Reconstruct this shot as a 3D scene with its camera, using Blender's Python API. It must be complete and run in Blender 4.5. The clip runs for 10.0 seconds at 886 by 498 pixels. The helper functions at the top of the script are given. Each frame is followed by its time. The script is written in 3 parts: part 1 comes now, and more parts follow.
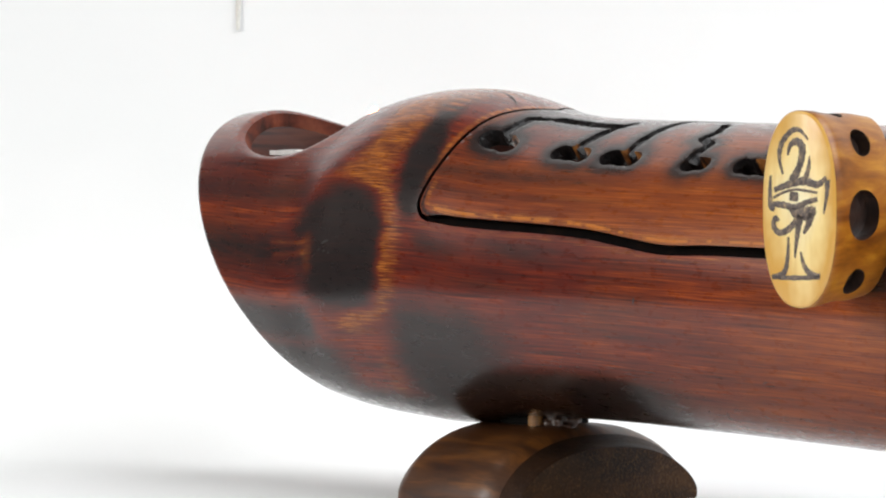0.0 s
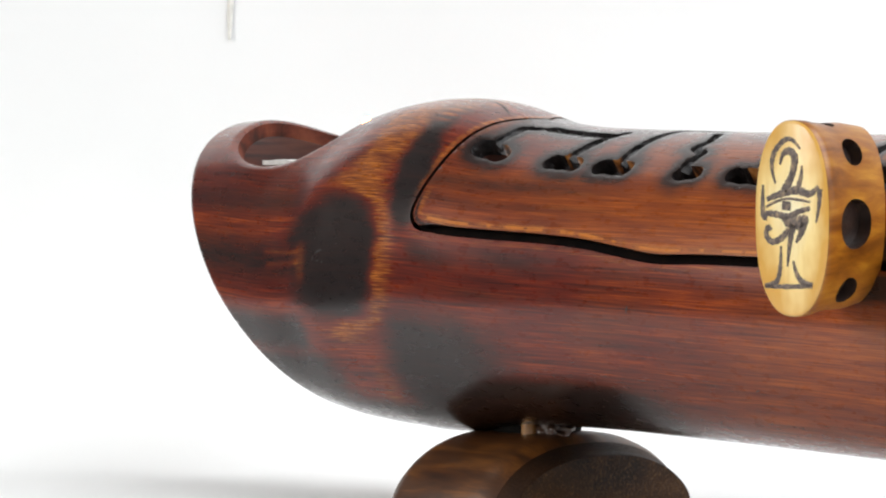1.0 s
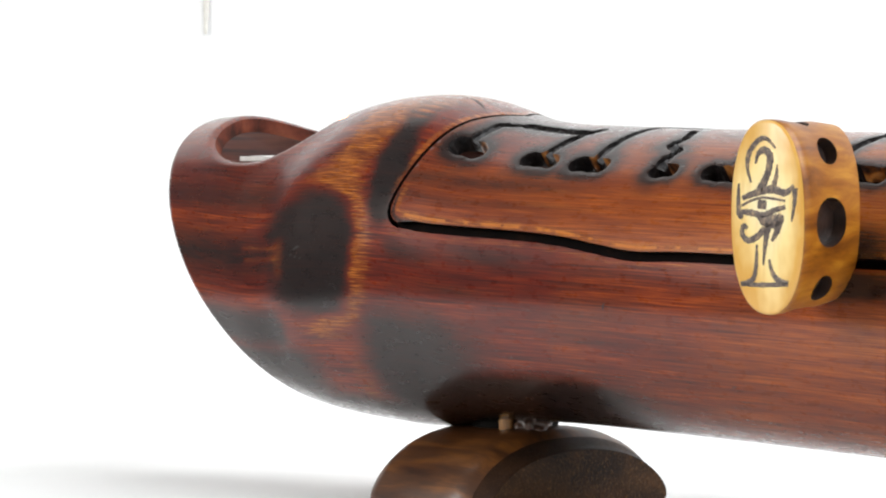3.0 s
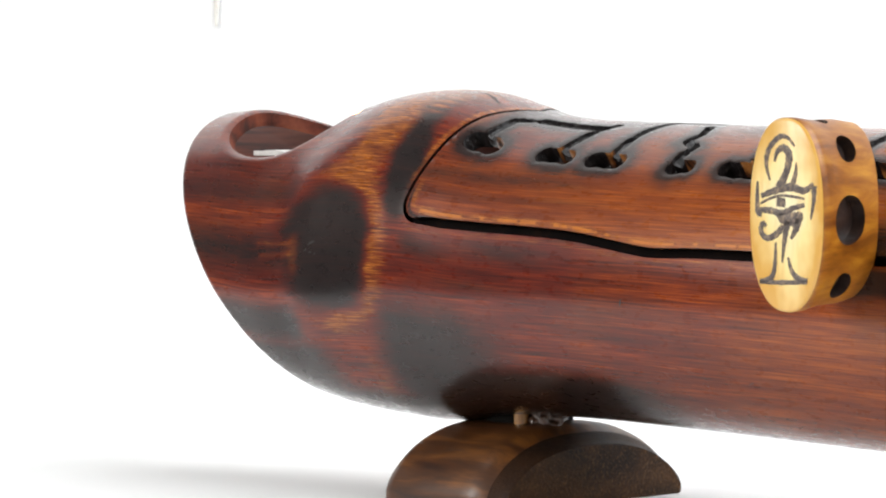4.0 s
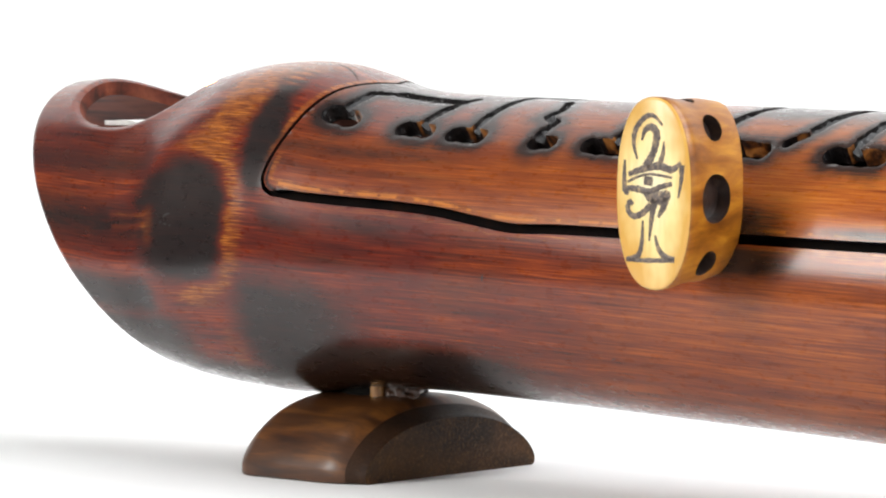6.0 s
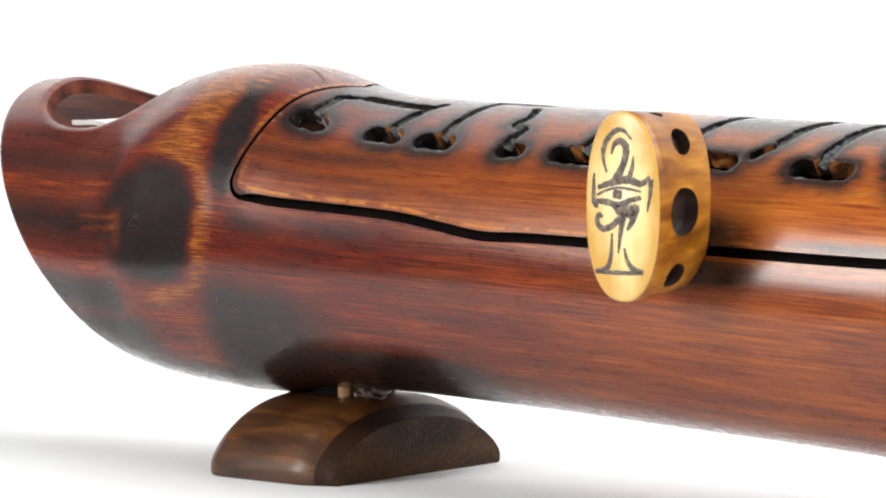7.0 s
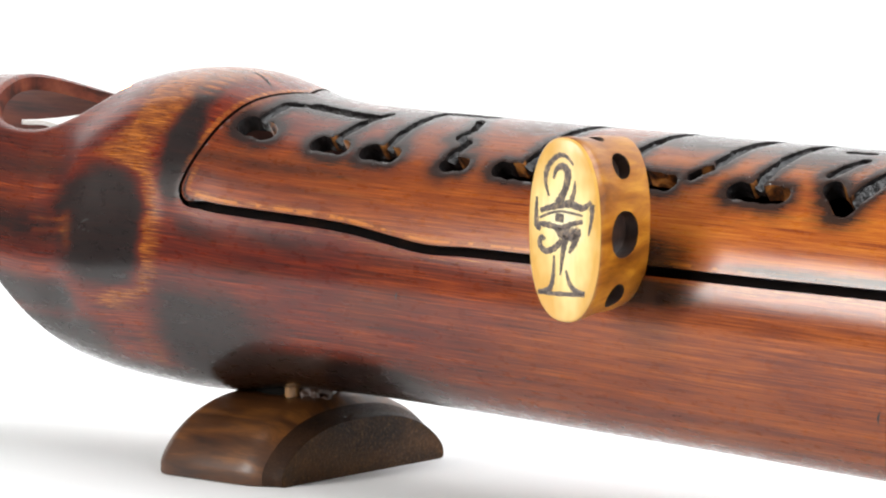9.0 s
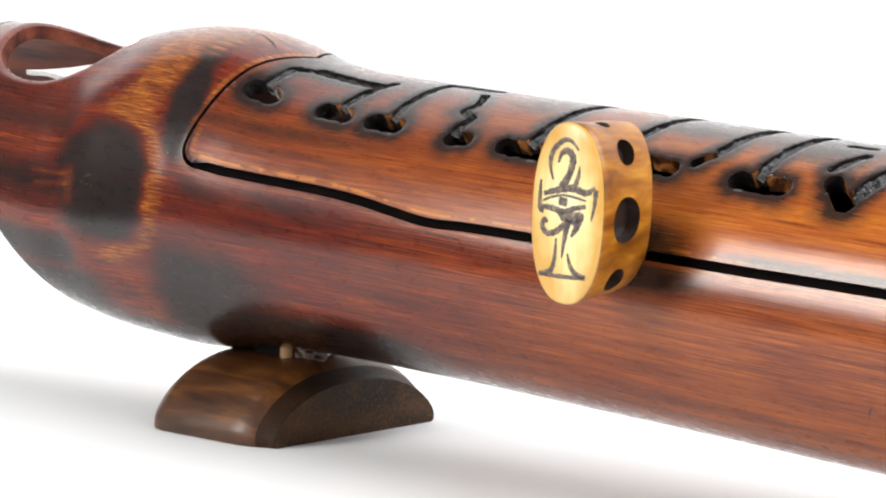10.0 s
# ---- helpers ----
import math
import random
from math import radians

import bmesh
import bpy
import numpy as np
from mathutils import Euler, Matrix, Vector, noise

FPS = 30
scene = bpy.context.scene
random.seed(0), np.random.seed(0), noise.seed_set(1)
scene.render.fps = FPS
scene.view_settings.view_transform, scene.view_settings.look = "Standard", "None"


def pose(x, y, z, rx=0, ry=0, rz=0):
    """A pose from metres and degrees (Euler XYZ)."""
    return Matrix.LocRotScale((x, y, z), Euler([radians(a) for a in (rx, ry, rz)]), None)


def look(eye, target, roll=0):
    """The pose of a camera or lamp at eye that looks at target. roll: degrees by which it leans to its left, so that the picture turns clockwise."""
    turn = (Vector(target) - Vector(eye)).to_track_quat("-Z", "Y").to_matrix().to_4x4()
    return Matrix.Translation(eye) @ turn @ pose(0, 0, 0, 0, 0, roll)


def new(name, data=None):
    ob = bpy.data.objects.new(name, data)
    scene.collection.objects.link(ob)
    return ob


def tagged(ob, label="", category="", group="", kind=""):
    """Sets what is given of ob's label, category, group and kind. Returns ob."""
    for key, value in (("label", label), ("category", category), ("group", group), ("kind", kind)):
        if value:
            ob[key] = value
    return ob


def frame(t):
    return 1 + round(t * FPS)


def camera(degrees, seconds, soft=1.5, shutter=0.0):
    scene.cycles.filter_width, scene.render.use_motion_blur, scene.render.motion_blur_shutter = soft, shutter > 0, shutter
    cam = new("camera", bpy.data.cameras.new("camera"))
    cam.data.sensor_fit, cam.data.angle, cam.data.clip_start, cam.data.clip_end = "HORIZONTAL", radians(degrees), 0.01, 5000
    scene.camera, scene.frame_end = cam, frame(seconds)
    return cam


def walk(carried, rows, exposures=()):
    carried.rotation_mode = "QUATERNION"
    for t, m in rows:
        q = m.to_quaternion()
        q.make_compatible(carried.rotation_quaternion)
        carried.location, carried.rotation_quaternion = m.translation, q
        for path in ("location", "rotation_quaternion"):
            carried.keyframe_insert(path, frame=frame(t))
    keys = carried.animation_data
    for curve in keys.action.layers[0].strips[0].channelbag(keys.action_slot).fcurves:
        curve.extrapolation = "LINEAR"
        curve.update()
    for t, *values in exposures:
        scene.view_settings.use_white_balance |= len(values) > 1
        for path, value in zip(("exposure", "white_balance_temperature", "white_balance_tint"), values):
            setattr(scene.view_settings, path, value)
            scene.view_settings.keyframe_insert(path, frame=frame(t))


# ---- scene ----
cam = camera(17.82, 10.0, 2.1)
PATH = [
    (0.0, (0.4474, -0.4522, 0.0557), (0.0102, -0.0413, 0.0563), -0.00),
    (0.5, (0.4468, -0.4523, 0.0576), (0.0103, -0.0406, 0.0588), -0.36),
    (1.0, (0.4481, -0.4549, 0.0564), (0.0129, -0.0419, 0.0583), -0.17),
    (1.5, (0.4490, -0.4536, 0.0561), (0.0167, -0.0376, 0.0576), -0.33),
    (2.0, (0.4490, -0.4542, 0.0562), (0.0165, -0.0383, 0.0580), -0.48),
    (3.3, (0.4498, -0.4585, 0.0611), (0.0185, -0.0414, 0.0570), -0.40),
    (3.5, (0.4490, -0.4592, 0.0615), (0.0174, -0.0425, 0.0572), -0.61),
    (4.0, (0.4470, -0.4612, 0.0632), (0.0164, -0.0434, 0.0568), -0.43),
    (4.5, (0.4452, -0.4639, 0.0648), (0.0190, -0.0417, 0.0563), -0.42),
    (5.0, (0.4437, -0.4667, 0.0644), (0.0268, -0.0353, 0.0550), -0.08),
    (5.5, (0.4408, -0.4702, 0.0673), (0.0344, -0.0290, 0.0544), -0.11),
    (6.0, (0.4374, -0.4703, 0.0685), (0.0380, -0.0230, 0.0511), -0.20),
    (6.2, (0.4366, -0.4737, 0.0726), (0.0405, -0.0234, 0.0528), -0.61),
    (7.3, (0.4377, -0.4781, 0.0823), (0.0493, -0.0220, 0.0500), -0.10),
    (7.5, (0.4386, -0.4785, 0.0839), (0.0506, -0.0223, 0.0482), -0.10),
    (8.0, (0.4410, -0.4788, 0.0897), (0.0561, -0.0203, 0.0494), 0.08),
    (8.5, (0.4422, -0.4842, 0.0987), (0.0630, -0.0214, 0.0539), 0.17),
    (9.0, (0.4433, -0.4876, 0.1038), (0.0641, -0.0252, 0.0554), -0.10),
    (9.5, (0.4397, -0.4918, 0.1114), (0.0626, -0.0296, 0.0471), 0.66),
    (10.0, (0.4413, -0.4957, 0.1175), (0.0684, -0.0305, 0.0503), 2.09),
]
walk(cam, [(t, look(eye, target, roll)) for t, eye, target, roll in PATH],
     exposures=((0.0, -0.36), (2.0, -0.25), (3.5, -0.12), (6.0, 0.02), (7.5, 0.09), (10.0, 0.11)))

# ---- light: a dim white room, a softbox overhead, a window to the front ----
world = bpy.data.worlds.new("room")
scene.world = world
world.use_nodes = True
world.node_tree.nodes["Background"].inputs[0].default_value = (0.93, 0.97, 1.0, 1)
world.node_tree.nodes["Background"].inputs[1].default_value = 0.20


def area(name, eye, target, w, h, watts, colour):
    lamp = bpy.data.lights.new(name, "AREA")
    lamp.shape, lamp.size, lamp.size_y = "RECTANGLE", w, h
    lamp.energy, lamp.color = watts, colour
    ob = new(name, lamp)
    ob.matrix_world = look(eye, target)
    return ob


area("softbox", (1.12, 0.22, 0.90), (0.5, 0.15, 0.0), 1.4, 1.5, 36.0, (0.97, 0.985, 1.0))
area("window_light", (-0.478, -1.266, 0.62), (0.12, -0.03, 0.06), 0.50, 0.8, 19.0, (1.0, 0.97, 0.93))


# ---- materials ----
class Nodes:
    """Short hand for building one material."""

    def __init__(self, name, rough=0.4, **principled):
        self.mat = bpy.data.materials.new(name)
        self.mat.use_nodes = True
        self.tree = self.mat.node_tree
        self.bsdf = self.tree.nodes["Principled BSDF"]
        self.bsdf.inputs["Roughness"].default_value = rough
        for key, value in principled.items():
            self.bsdf.inputs[key.replace("_", " ")].default_value = value

    def link(self, a, b):
        self.tree.links.new(a, b)

    def node(self, kind, **values):
        n = self.tree.nodes.new(kind)
        for key, value in values.items():
            n.inputs[key].default_value = value
        return n

    def coords(self, attribute=None, scale=(1, 1, 1)):
        if attribute:
            src = self.node("ShaderNodeAttribute")
            src.attribute_name = attribute
            out = src.outputs["Vector"]
        else:
            out = self.node("ShaderNodeTexCoord").outputs["Object"]
        m = self.node("ShaderNodeMapping")
        m.inputs["Scale"].default_value = scale
        self.link(out, m.inputs["Vector"])
        return m.outputs[0]

    def value(self, attribute):
        src = self.node("ShaderNodeAttribute")
        src.attribute_name = attribute
        return src.outputs["Fac"]

    def noise(self, coords, scale=1.0, detail=4.0, rough=0.55, distortion=0.0):
        n = self.node("ShaderNodeTexNoise", Scale=scale, Detail=detail, Roughness=rough, Distortion=distortion)
        self.link(coords, n.inputs["Vector"])
        return n.outputs["Fac"]

    def ramp(self, fac, *stops):
        r = self.node("ShaderNodeValToRGB")
        el = r.color_ramp.elements
        while len(el) < len(stops):
            el.new(0.5)
        for e, (at, c) in zip(el, stops):
            e.position, e.color = at, (*c, 1) if len(c) == 3 else c
        self.link(fac, r.inputs[0])
        return r.outputs[0]

    def grey(self, fac, lo, hi, a=0.0, b=1.0):
        n = self.node("ShaderNodeMapRange")
        n.clamp = True
        for i, v in zip(range(1, 5), (lo, hi, a, b)):
            n.inputs[i].default_value = v
        self.link(fac, n.inputs[0])
        return n.outputs[0]

    def math(self, op, a, b):
        n = self.tree.nodes.new("ShaderNodeMath")
        n.operation = op
        for i, v in enumerate((a, b)):
            if isinstance(v, (int, float)):
                n.inputs[i].default_value = v
            else:
                self.link(v, n.inputs[i])
        return n.outputs[0]

    def mix(self, fac, a, b, mode="MIX"):
        n = self.tree.nodes.new("ShaderNodeMix")
        n.data_type, n.blend_type = "RGBA", mode
        for i, v in ((0, fac), (6, a), (7, b)):
            if isinstance(v, tuple):
                n.inputs[i].default_value = (*v, 1)
            elif isinstance(v, (int, float)):
                n.inputs[i].default_value = v
            else:
                self.link(v, n.inputs[i])
        return n.outputs[2]

    def colour(self, c):
        self.link(c, self.bsdf.inputs["Base Color"])

    def roughness(self, c):
        self.link(c, self.bsdf.inputs["Roughness"])

    def coat_bump(self, height, strength, distance):
        b = self.node("ShaderNodeBump", Strength=strength, Distance=distance)
        self.link(height, b.inputs["Height"])
        self.link(b.outputs[0], self.bsdf.inputs["Coat Normal"])

    def bump(self, height, strength, distance):
        b = self.node("ShaderNodeBump", Strength=strength, Distance=distance)
        self.link(height, b.inputs["Height"])
        self.link(b.outputs[0], self.bsdf.inputs["Normal"])


def bamboo_material():
    """Lacquered red-brown bamboo, scorched black in places, painted dark for shade in some and rubbed amber in others;
    the grain runs lengthwise.
    """
    n = Nodes("lacquered_bamboo", 0.35, Coat_Weight=0.9, Coat_Roughness=0.18, Specular_IOR_Level=0.12)
    fine = n.noise(n.coords("grain", (0.05, 2.6, 0.3)), 1.0, 6, 0.68, 0.25)
    broad = n.noise(n.coords("grain", (0.02, 0.33, 0.1)), 1.0, 4, 0.55, 0.6)
    cloud = n.noise(n.coords("grain", (0.03, 0.045, 0.05)), 1.0, 3, 0.5)
    flick = n.noise(n.coords("grain", (0.15, 4.2, 0.4)), 1.0, 3, 0.6, 0.7)
    fac = n.math("ADD", n.math("MULTIPLY", fine, 0.7), n.math("MULTIPLY", broad, 0.3))
    base = n.ramp(fac, (0.36, (0.024, 0.003, 0.002)), (0.46, (0.074, 0.0068, 0.0022)), (0.54, (0.140, 0.0125, 0.0022)), (0.64, (0.33, 0.054, 0.0055)))
    warm = n.ramp(fac, (0.36, (0.14, 0.022, 0.004)), (0.46, (0.30, 0.064, 0.007)), (0.55, (0.44, 0.122, 0.012)), (0.68, (0.60, 0.21, 0.026)))
    c = n.mix(n.grey(n.math("ADD", n.value("warm"), n.math("MULTIPLY", n.math("SUBTRACT", cloud, 0.5), 0.5)), 0.1, 1.0), base, warm)
    am = n.grey(n.math("ADD", n.value("amber"), n.math("MULTIPLY", n.math("SUBTRACT", flick, 0.5), 1.8)), 0.25, 0.95)
    am = n.math("MULTIPLY", am, n.grey(n.value("amber"), 0.05, 0.35))
    gold = n.ramp(flick, (0.36, (0.055, 0.013, 0.0035)), (0.5, (0.23, 0.058, 0.007)), (0.66, (0.46, 0.15, 0.019)))
    gold = n.mix(n.grey(n.value("amber"), 0.92, 1.0, 0.0, 0.8), gold, (0.50, 0.155, 0.012))
    c = n.mix(am, c, gold)
    ragged = n.math("ADD", n.value("scorch_shade"), n.math("MULTIPLY", n.math("SUBTRACT", fine, 0.5), 1.1))
    ragged = n.math("ADD", ragged, n.math("MULTIPLY", n.math("SUBTRACT", flick, 0.5), 0.8))
    ragged = n.math("ADD", ragged, n.math("MULTIPLY", n.math("SUBTRACT", broad, 0.5), 0.6))
    sc = n.math("MULTIPLY", n.grey(ragged, 0.22, 0.72, 0.0, 0.95), n.grey(n.value("scorch_shade"), 0.02, 0.2))
    soot_shade = n.ramp(cloud, (0.3, (0.004, 0.0034, 0.0032)), (0.7, (0.013, 0.0095, 0.0085)))
    c = n.mix(sc, c, soot_shade)
    n.colour(c)
    spots = n.noise(n.coords("grain", (0.25, 0.5, 0.5)), 1.0, 5, 0.6)
    n.roughness(n.grey(spots, 0.3, 0.7, 0.22, 0.4))
    melt = n.math("MULTIPLY", n.noise(n.coords("grain", (0.55, 0.8, 0.5)), 1.0, 4, 0.6), n.math("MULTIPLY", n.grey(n.value("scorch_shade"), 0.6, 1.0), 0.5))
    n.bump(n.math("ADD", melt, n.math("ADD", fine, n.math("MULTIPLY", flick, 0.7))), 0.10, 0.0004)
    n.coat_bump(n.math("ADD", fine, n.math("MULTIPLY", spots, 0.6)), 0.05, 0.0003)
    return n.mat


def char_material():
    """Burnt black edges, glossy with lacquer, browner where the cut went through sound wood."""
    n = Nodes("burnt_edge", 0.6, Coat_Weight=0.0)
    a = n.noise(n.coords(None, (160, 160, 160)), 1.0, 4, 0.6)
    n.colour(n.ramp(a, (0.38, (0.003, 0.0025, 0.0025)), (0.6, (0.006, 0.004, 0.0035)), (0.8, (0.018, 0.008, 0.004))))
    n.bump(n.noise(n.coords(None, (600, 600, 600)), 1.0, 4, 0.6), 0.5, 0.0006)
    n.bsdf.inputs["Specular IOR Level"].default_value = 0.02
    return n.mat


def burnt_material():
    """Burnt black wood under a thick coat of lacquer."""
    n = Nodes("burnt_gloss", 0.4, Coat_Weight=0.6, Coat_Roughness=0.08, Specular_IOR_Level=0.2)
    a = n.noise(n.coords(None, (350, 350, 350)), 1.0, 4, 0.6)
    n.colour(n.ramp(a, (0.4, (0.004, 0.0035, 0.004)), (0.75, (0.016, 0.011, 0.010))))
    n.bump(a, 0.7, 0.0012)
    n.coat_bump(n.noise(n.coords(None, (520, 520, 520)), 1.0, 3, 0.6), 1.0, 0.0012)
    return n.mat


def cut_material():
    """The cut through the panel's thickness: brown bamboo flesh, part burnt."""
    n = Nodes("cut_bamboo", 0.35, Coat_Weight=0.5, Coat_Roughness=0.15)
    a = n.noise(n.coords(None, (230, 230, 230)), 1.0, 4, 0.65, 0.8)
    n.colour(n.ramp(a, (0.40, (0.012, 0.007, 0.006)), (0.48, (0.10, 0.034, 0.010)), (0.58, (0.32, 0.12, 0.028)), (0.74, (0.48, 0.23, 0.07))))
    n.bump(n.noise(n.coords(None, (700, 700, 700)), 1.0, 4, 0.6), 0.5, 0.0006)
    return n.mat


def wood_material(name, along, stops, rough, coat, bump=0.1):
    n = Nodes(name, rough, Coat_Weight=coat, Coat_Roughness=0.18)
    g = n.noise(n.coords(None, along), 1.0, 5, 0.62, 0.5)
    cloud = n.noise(n.coords(None, (45, 45, 45)), 1.0, 3, 0.5)
    n.colour(n.ramp(n.math("ADD", n.math("MULTIPLY", g, 0.6), n.math("MULTIPLY", cloud, 0.4)), *stops))
    n.roughness(n.grey(cloud, 0.3, 0.7, rough - 0.07, rough + 0.1))
    n.bump(g, bump, 0.0006)
    return n.mat


def end_grain_material(name, dark, light, pore, share):
    """End grain of the stand: dark brown, peppered with open pores."""
    n = Nodes(name, 0.55, Coat_Weight=0.0, Specular_IOR_Level=0.16)
    pores = n.noise(n.coords(None, (1300, 1500, 1500)), 1.0, 3, 0.75)
    cloud = n.noise(n.coords(None, (70, 70, 110)), 1.0, 4, 0.6)
    n.colour(n.mix(n.grey(pores, 0.52, 0.76, 0.0, share), n.ramp(cloud, (0.35, dark), (0.7, light)), pore))
    n.bump(pores, 0.4, 0.0006)
    return n.mat


def paper_material():
    n = Nodes("white_paper", 0.75)
    a = n.noise(n.coords(None, (9, 9, 9)), 1.0, 4, 0.5)
    n.colour(n.ramp(a, (0.3, (0.84, 0.85, 0.85)), (0.7, (0.88, 0.885, 0.885))))
    n.bump(n.noise(n.coords(None, (500, 500, 500)), 1.0, 3, 0.5), 0.05, 0.0004)
    return n.mat


def plain(name, colour, rough, **more):
    n = Nodes(name, rough, **more)
    a = n.noise(n.coords(None, (300, 300, 300)), 1.0, 4, 0.6)
    n.colour(n.ramp(a, (0.3, tuple(0.75 * v for v in colour)), (0.7, colour)))
    return n.mat


def inner_material():
    """The tube's bare inside: dull red-brown bamboo, sooty in places."""
    n = Nodes("inner_bamboo", 0.65, Coat_Weight=0.0, Specular_IOR_Level=0.2)
    a = n.noise(n.coords(None, (25, 170, 170)), 1.0, 5, 0.6)
    n.colour(n.ramp(a, (0.35, (0.028, 0.007, 0.004)), (0.5, (0.10, 0.021, 0.010)), (0.68, (0.17, 0.044, 0.02))))
    n.bump(a, 0.3, 0.0008)
    return n.mat


INNER = inner_material()
BAMBOO, CHAR, CUT, BURNT, PAPER = bamboo_material(), char_material(), cut_material(), burnt_material(), paper_material()
STAND = wood_material("stand_wood", (40, 300, 300), ((0.34, (0.018, 0.0055, 0.0018)), (0.5, (0.068, 0.022, 0.004)), (0.68, (0.21, 0.074, 0.011))), 0.42, 0.15)
STAND_END = end_grain_material("stand_end_grain", (0.014, 0.006, 0.0025), (0.075, 0.032, 0.009), (0.22, 0.105, 0.032), 0.65)
STAND_RIM = end_grain_material("stand_rim_wood", (0.012, 0.006, 0.004), (0.045, 0.020, 0.009), (0.12, 0.06, 0.025), 0.35)
KNOB_SIDE = wood_material("knob_side_wood", (260, 60, 260), ((0.36, (0.11, 0.028, 0.002)), (0.5, (0.30, 0.10, 0.006)), (0.64, (0.52, 0.23, 0.018))), 0.38, 0.25)
def knob_face_material():
    """Varnished pale yellow wood, deeper in colour towards the rim."""
    n = Nodes("knob_face_wood", 0.35, Coat_Weight=0.4, Coat_Roughness=0.2)
    g = n.noise(n.coords(None, (500, 500, 90)), 1.0, 5, 0.6, 0.4)
    cloud = n.noise(n.coords(None, (110, 110, 70)), 1.0, 3, 0.5)
    flat = n.coords(None, (118, 0, 55))
    far = n.node("ShaderNodeVectorMath")
    far.operation = "LENGTH"
    n.link(flat, far.inputs[0])
    rim = n.math("ADD", n.math("MULTIPLY", far.outputs["Value"], 0.6), n.math("MULTIPLY", cloud, 0.8))
    c = n.ramp(rim, (0.45, (0.93, 0.83, 0.53)), (0.76, (0.91, 0.70, 0.30)), (1.05, (0.66, 0.36, 0.07)))
    n.colour(n.mix(n.grey(g, 0.5, 0.7, 0.0, 0.35), c, (0.66, 0.40, 0.12)))
    n.bump(g, 0.05, 0.0004)
    return n.mat


def ink_material():
    """Burnt line: patchy brown-black, paler where the iron only brushed the wood."""
    n = Nodes("burnt_line", 0.5)
    a = n.noise(n.coords(None, (900, 900, 900)), 1.0, 4, 0.65)
    n.colour(n.ramp(a, (0.34, (0.055, 0.04, 0.036)), (0.52, (0.13, 0.10, 0.085)), (0.70, (0.36, 0.25, 0.14))))
    return n.mat


KNOB_FACE = knob_face_material()
HOLE = wood_material("burnt_hole", (400, 400, 400), ((0.38, (0.010, 0.006, 0.005)), (0.55, (0.030, 0.014, 0.009)), (0.75, (0.085, 0.04, 0.022))), 0.4, 0.3, 0.4)
INK = ink_material()
DENT = plain("dent_dark", (0.012, 0.009, 0.008), 0.5)
PALE_PEG = wood_material("peg_wood", (900, 900, 90), ((0.36, (0.20, 0.085, 0.025)), (0.55, (0.50, 0.25, 0.08)), (0.7, (0.62, 0.38, 0.16))), 0.35, 0.4)
SPACER = plain("matt_black", (0.008, 0.007, 0.006), 0.8, Specular_IOR_Level=0.1)
GLUE = plain("set_glue", (0.075, 0.036, 0.022), 0.3, Coat_Weight=0.3)


# ---- mesh helpers (millimetres in, metres out) ----
def part(name, bm, material, parent=None, label=""):
    mesh = bpy.data.meshes.new(name)
    bm.to_mesh(mesh)
    bm.free()
    for m in material if isinstance(material, tuple) else (material,):
        mesh.materials.append(m)
    mesh.shade_smooth()
    ob = new(name, mesh)
    ob.parent = parent
    return tagged(ob, label=label)


def empty(name, m, label, category, group=""):
    ob = new(name)
    ob.empty_display_size = 0.02
    ob.matrix_world = m
    return tagged(ob, label, category, group)


def spread(x, xs, ys):
    """Smooth interpolation through a few stations."""
    x = np.asarray(x, float)
    i = np.clip(np.searchsorted(xs, x) - 1, 0, len(xs) - 2)
    xs, ys = np.asarray(xs, float), np.asarray(ys, float)
    slope = np.gradient(ys, xs)
    h = xs[i + 1] - xs[i]
    s = np.clip((x - xs[i]) / h, 0, 1)
    return ((2 * s**3 - 3 * s**2 + 1) * ys[i] + (s**3 - 2 * s**2 + s) * h * slope[i] + (3 * s**2 - 2 * s**3) * ys[i + 1] + (s**3 - s**2) * h * slope[i + 1])


def soft(lo, hi, x):
    s = np.clip((x - lo) / (hi - lo), 0, 1)
    return s * s * (3 - 2 * s)


ARC = 0.5585  # millimetres of arc for one degree on the tube
STATIONS = (-100, -85, -70, -56, -47, -38, -29, -21, -12, -3, 4, 14, 30, 54, 200, 440)
TOP_R = (32.0, 33.0, 32.9, 33.2, 34.6, 36.8, 38.2, 38.6, 38.0, 36.0, 34.2, 32.9, 32.3, 32.1, 32.0, 32.0)
FRONT_R = (32.6, 33.5, 34.4, 35.0, 35.3, 35.5, 35.3, 35.0, 34.5, 33.95, 33.5, 32.95, 32.4, 32.05, 31.9, 32.0)
LOW_R = (32.5, 33.4, 34.4, 35.8, 36.9, 37.4, 37.6, 37.7, 37.0, 35.5, 34.6, 33.8, 33.1, 32.9, 32.8, 31.8)


def capsule(x, ang, ax, aa, bx, ba, r):
    """Distance to a rounded stroke on the skin, from (ax, aa) to (bx, ba)."""
    px, py, dx, dy = x - ax, (ang - aa) * ARC, bx - ax, (ba - aa) * ARC
    s = np.clip((px * dx + py * dy) / max(dx * dx + dy * dy, 1e-6), 0, 1)
    return np.hypot(px - s * dx, py - s * dy) - r


def bud(x, ang):
    """Distance outside the bud scar on the node, in millimetres."""
    return (np.hypot((x + 31.0) / np.where(x < -31, 16.0, 13.5), (ang - 6) * 0.62 / 14.8) - 1) * 14.0


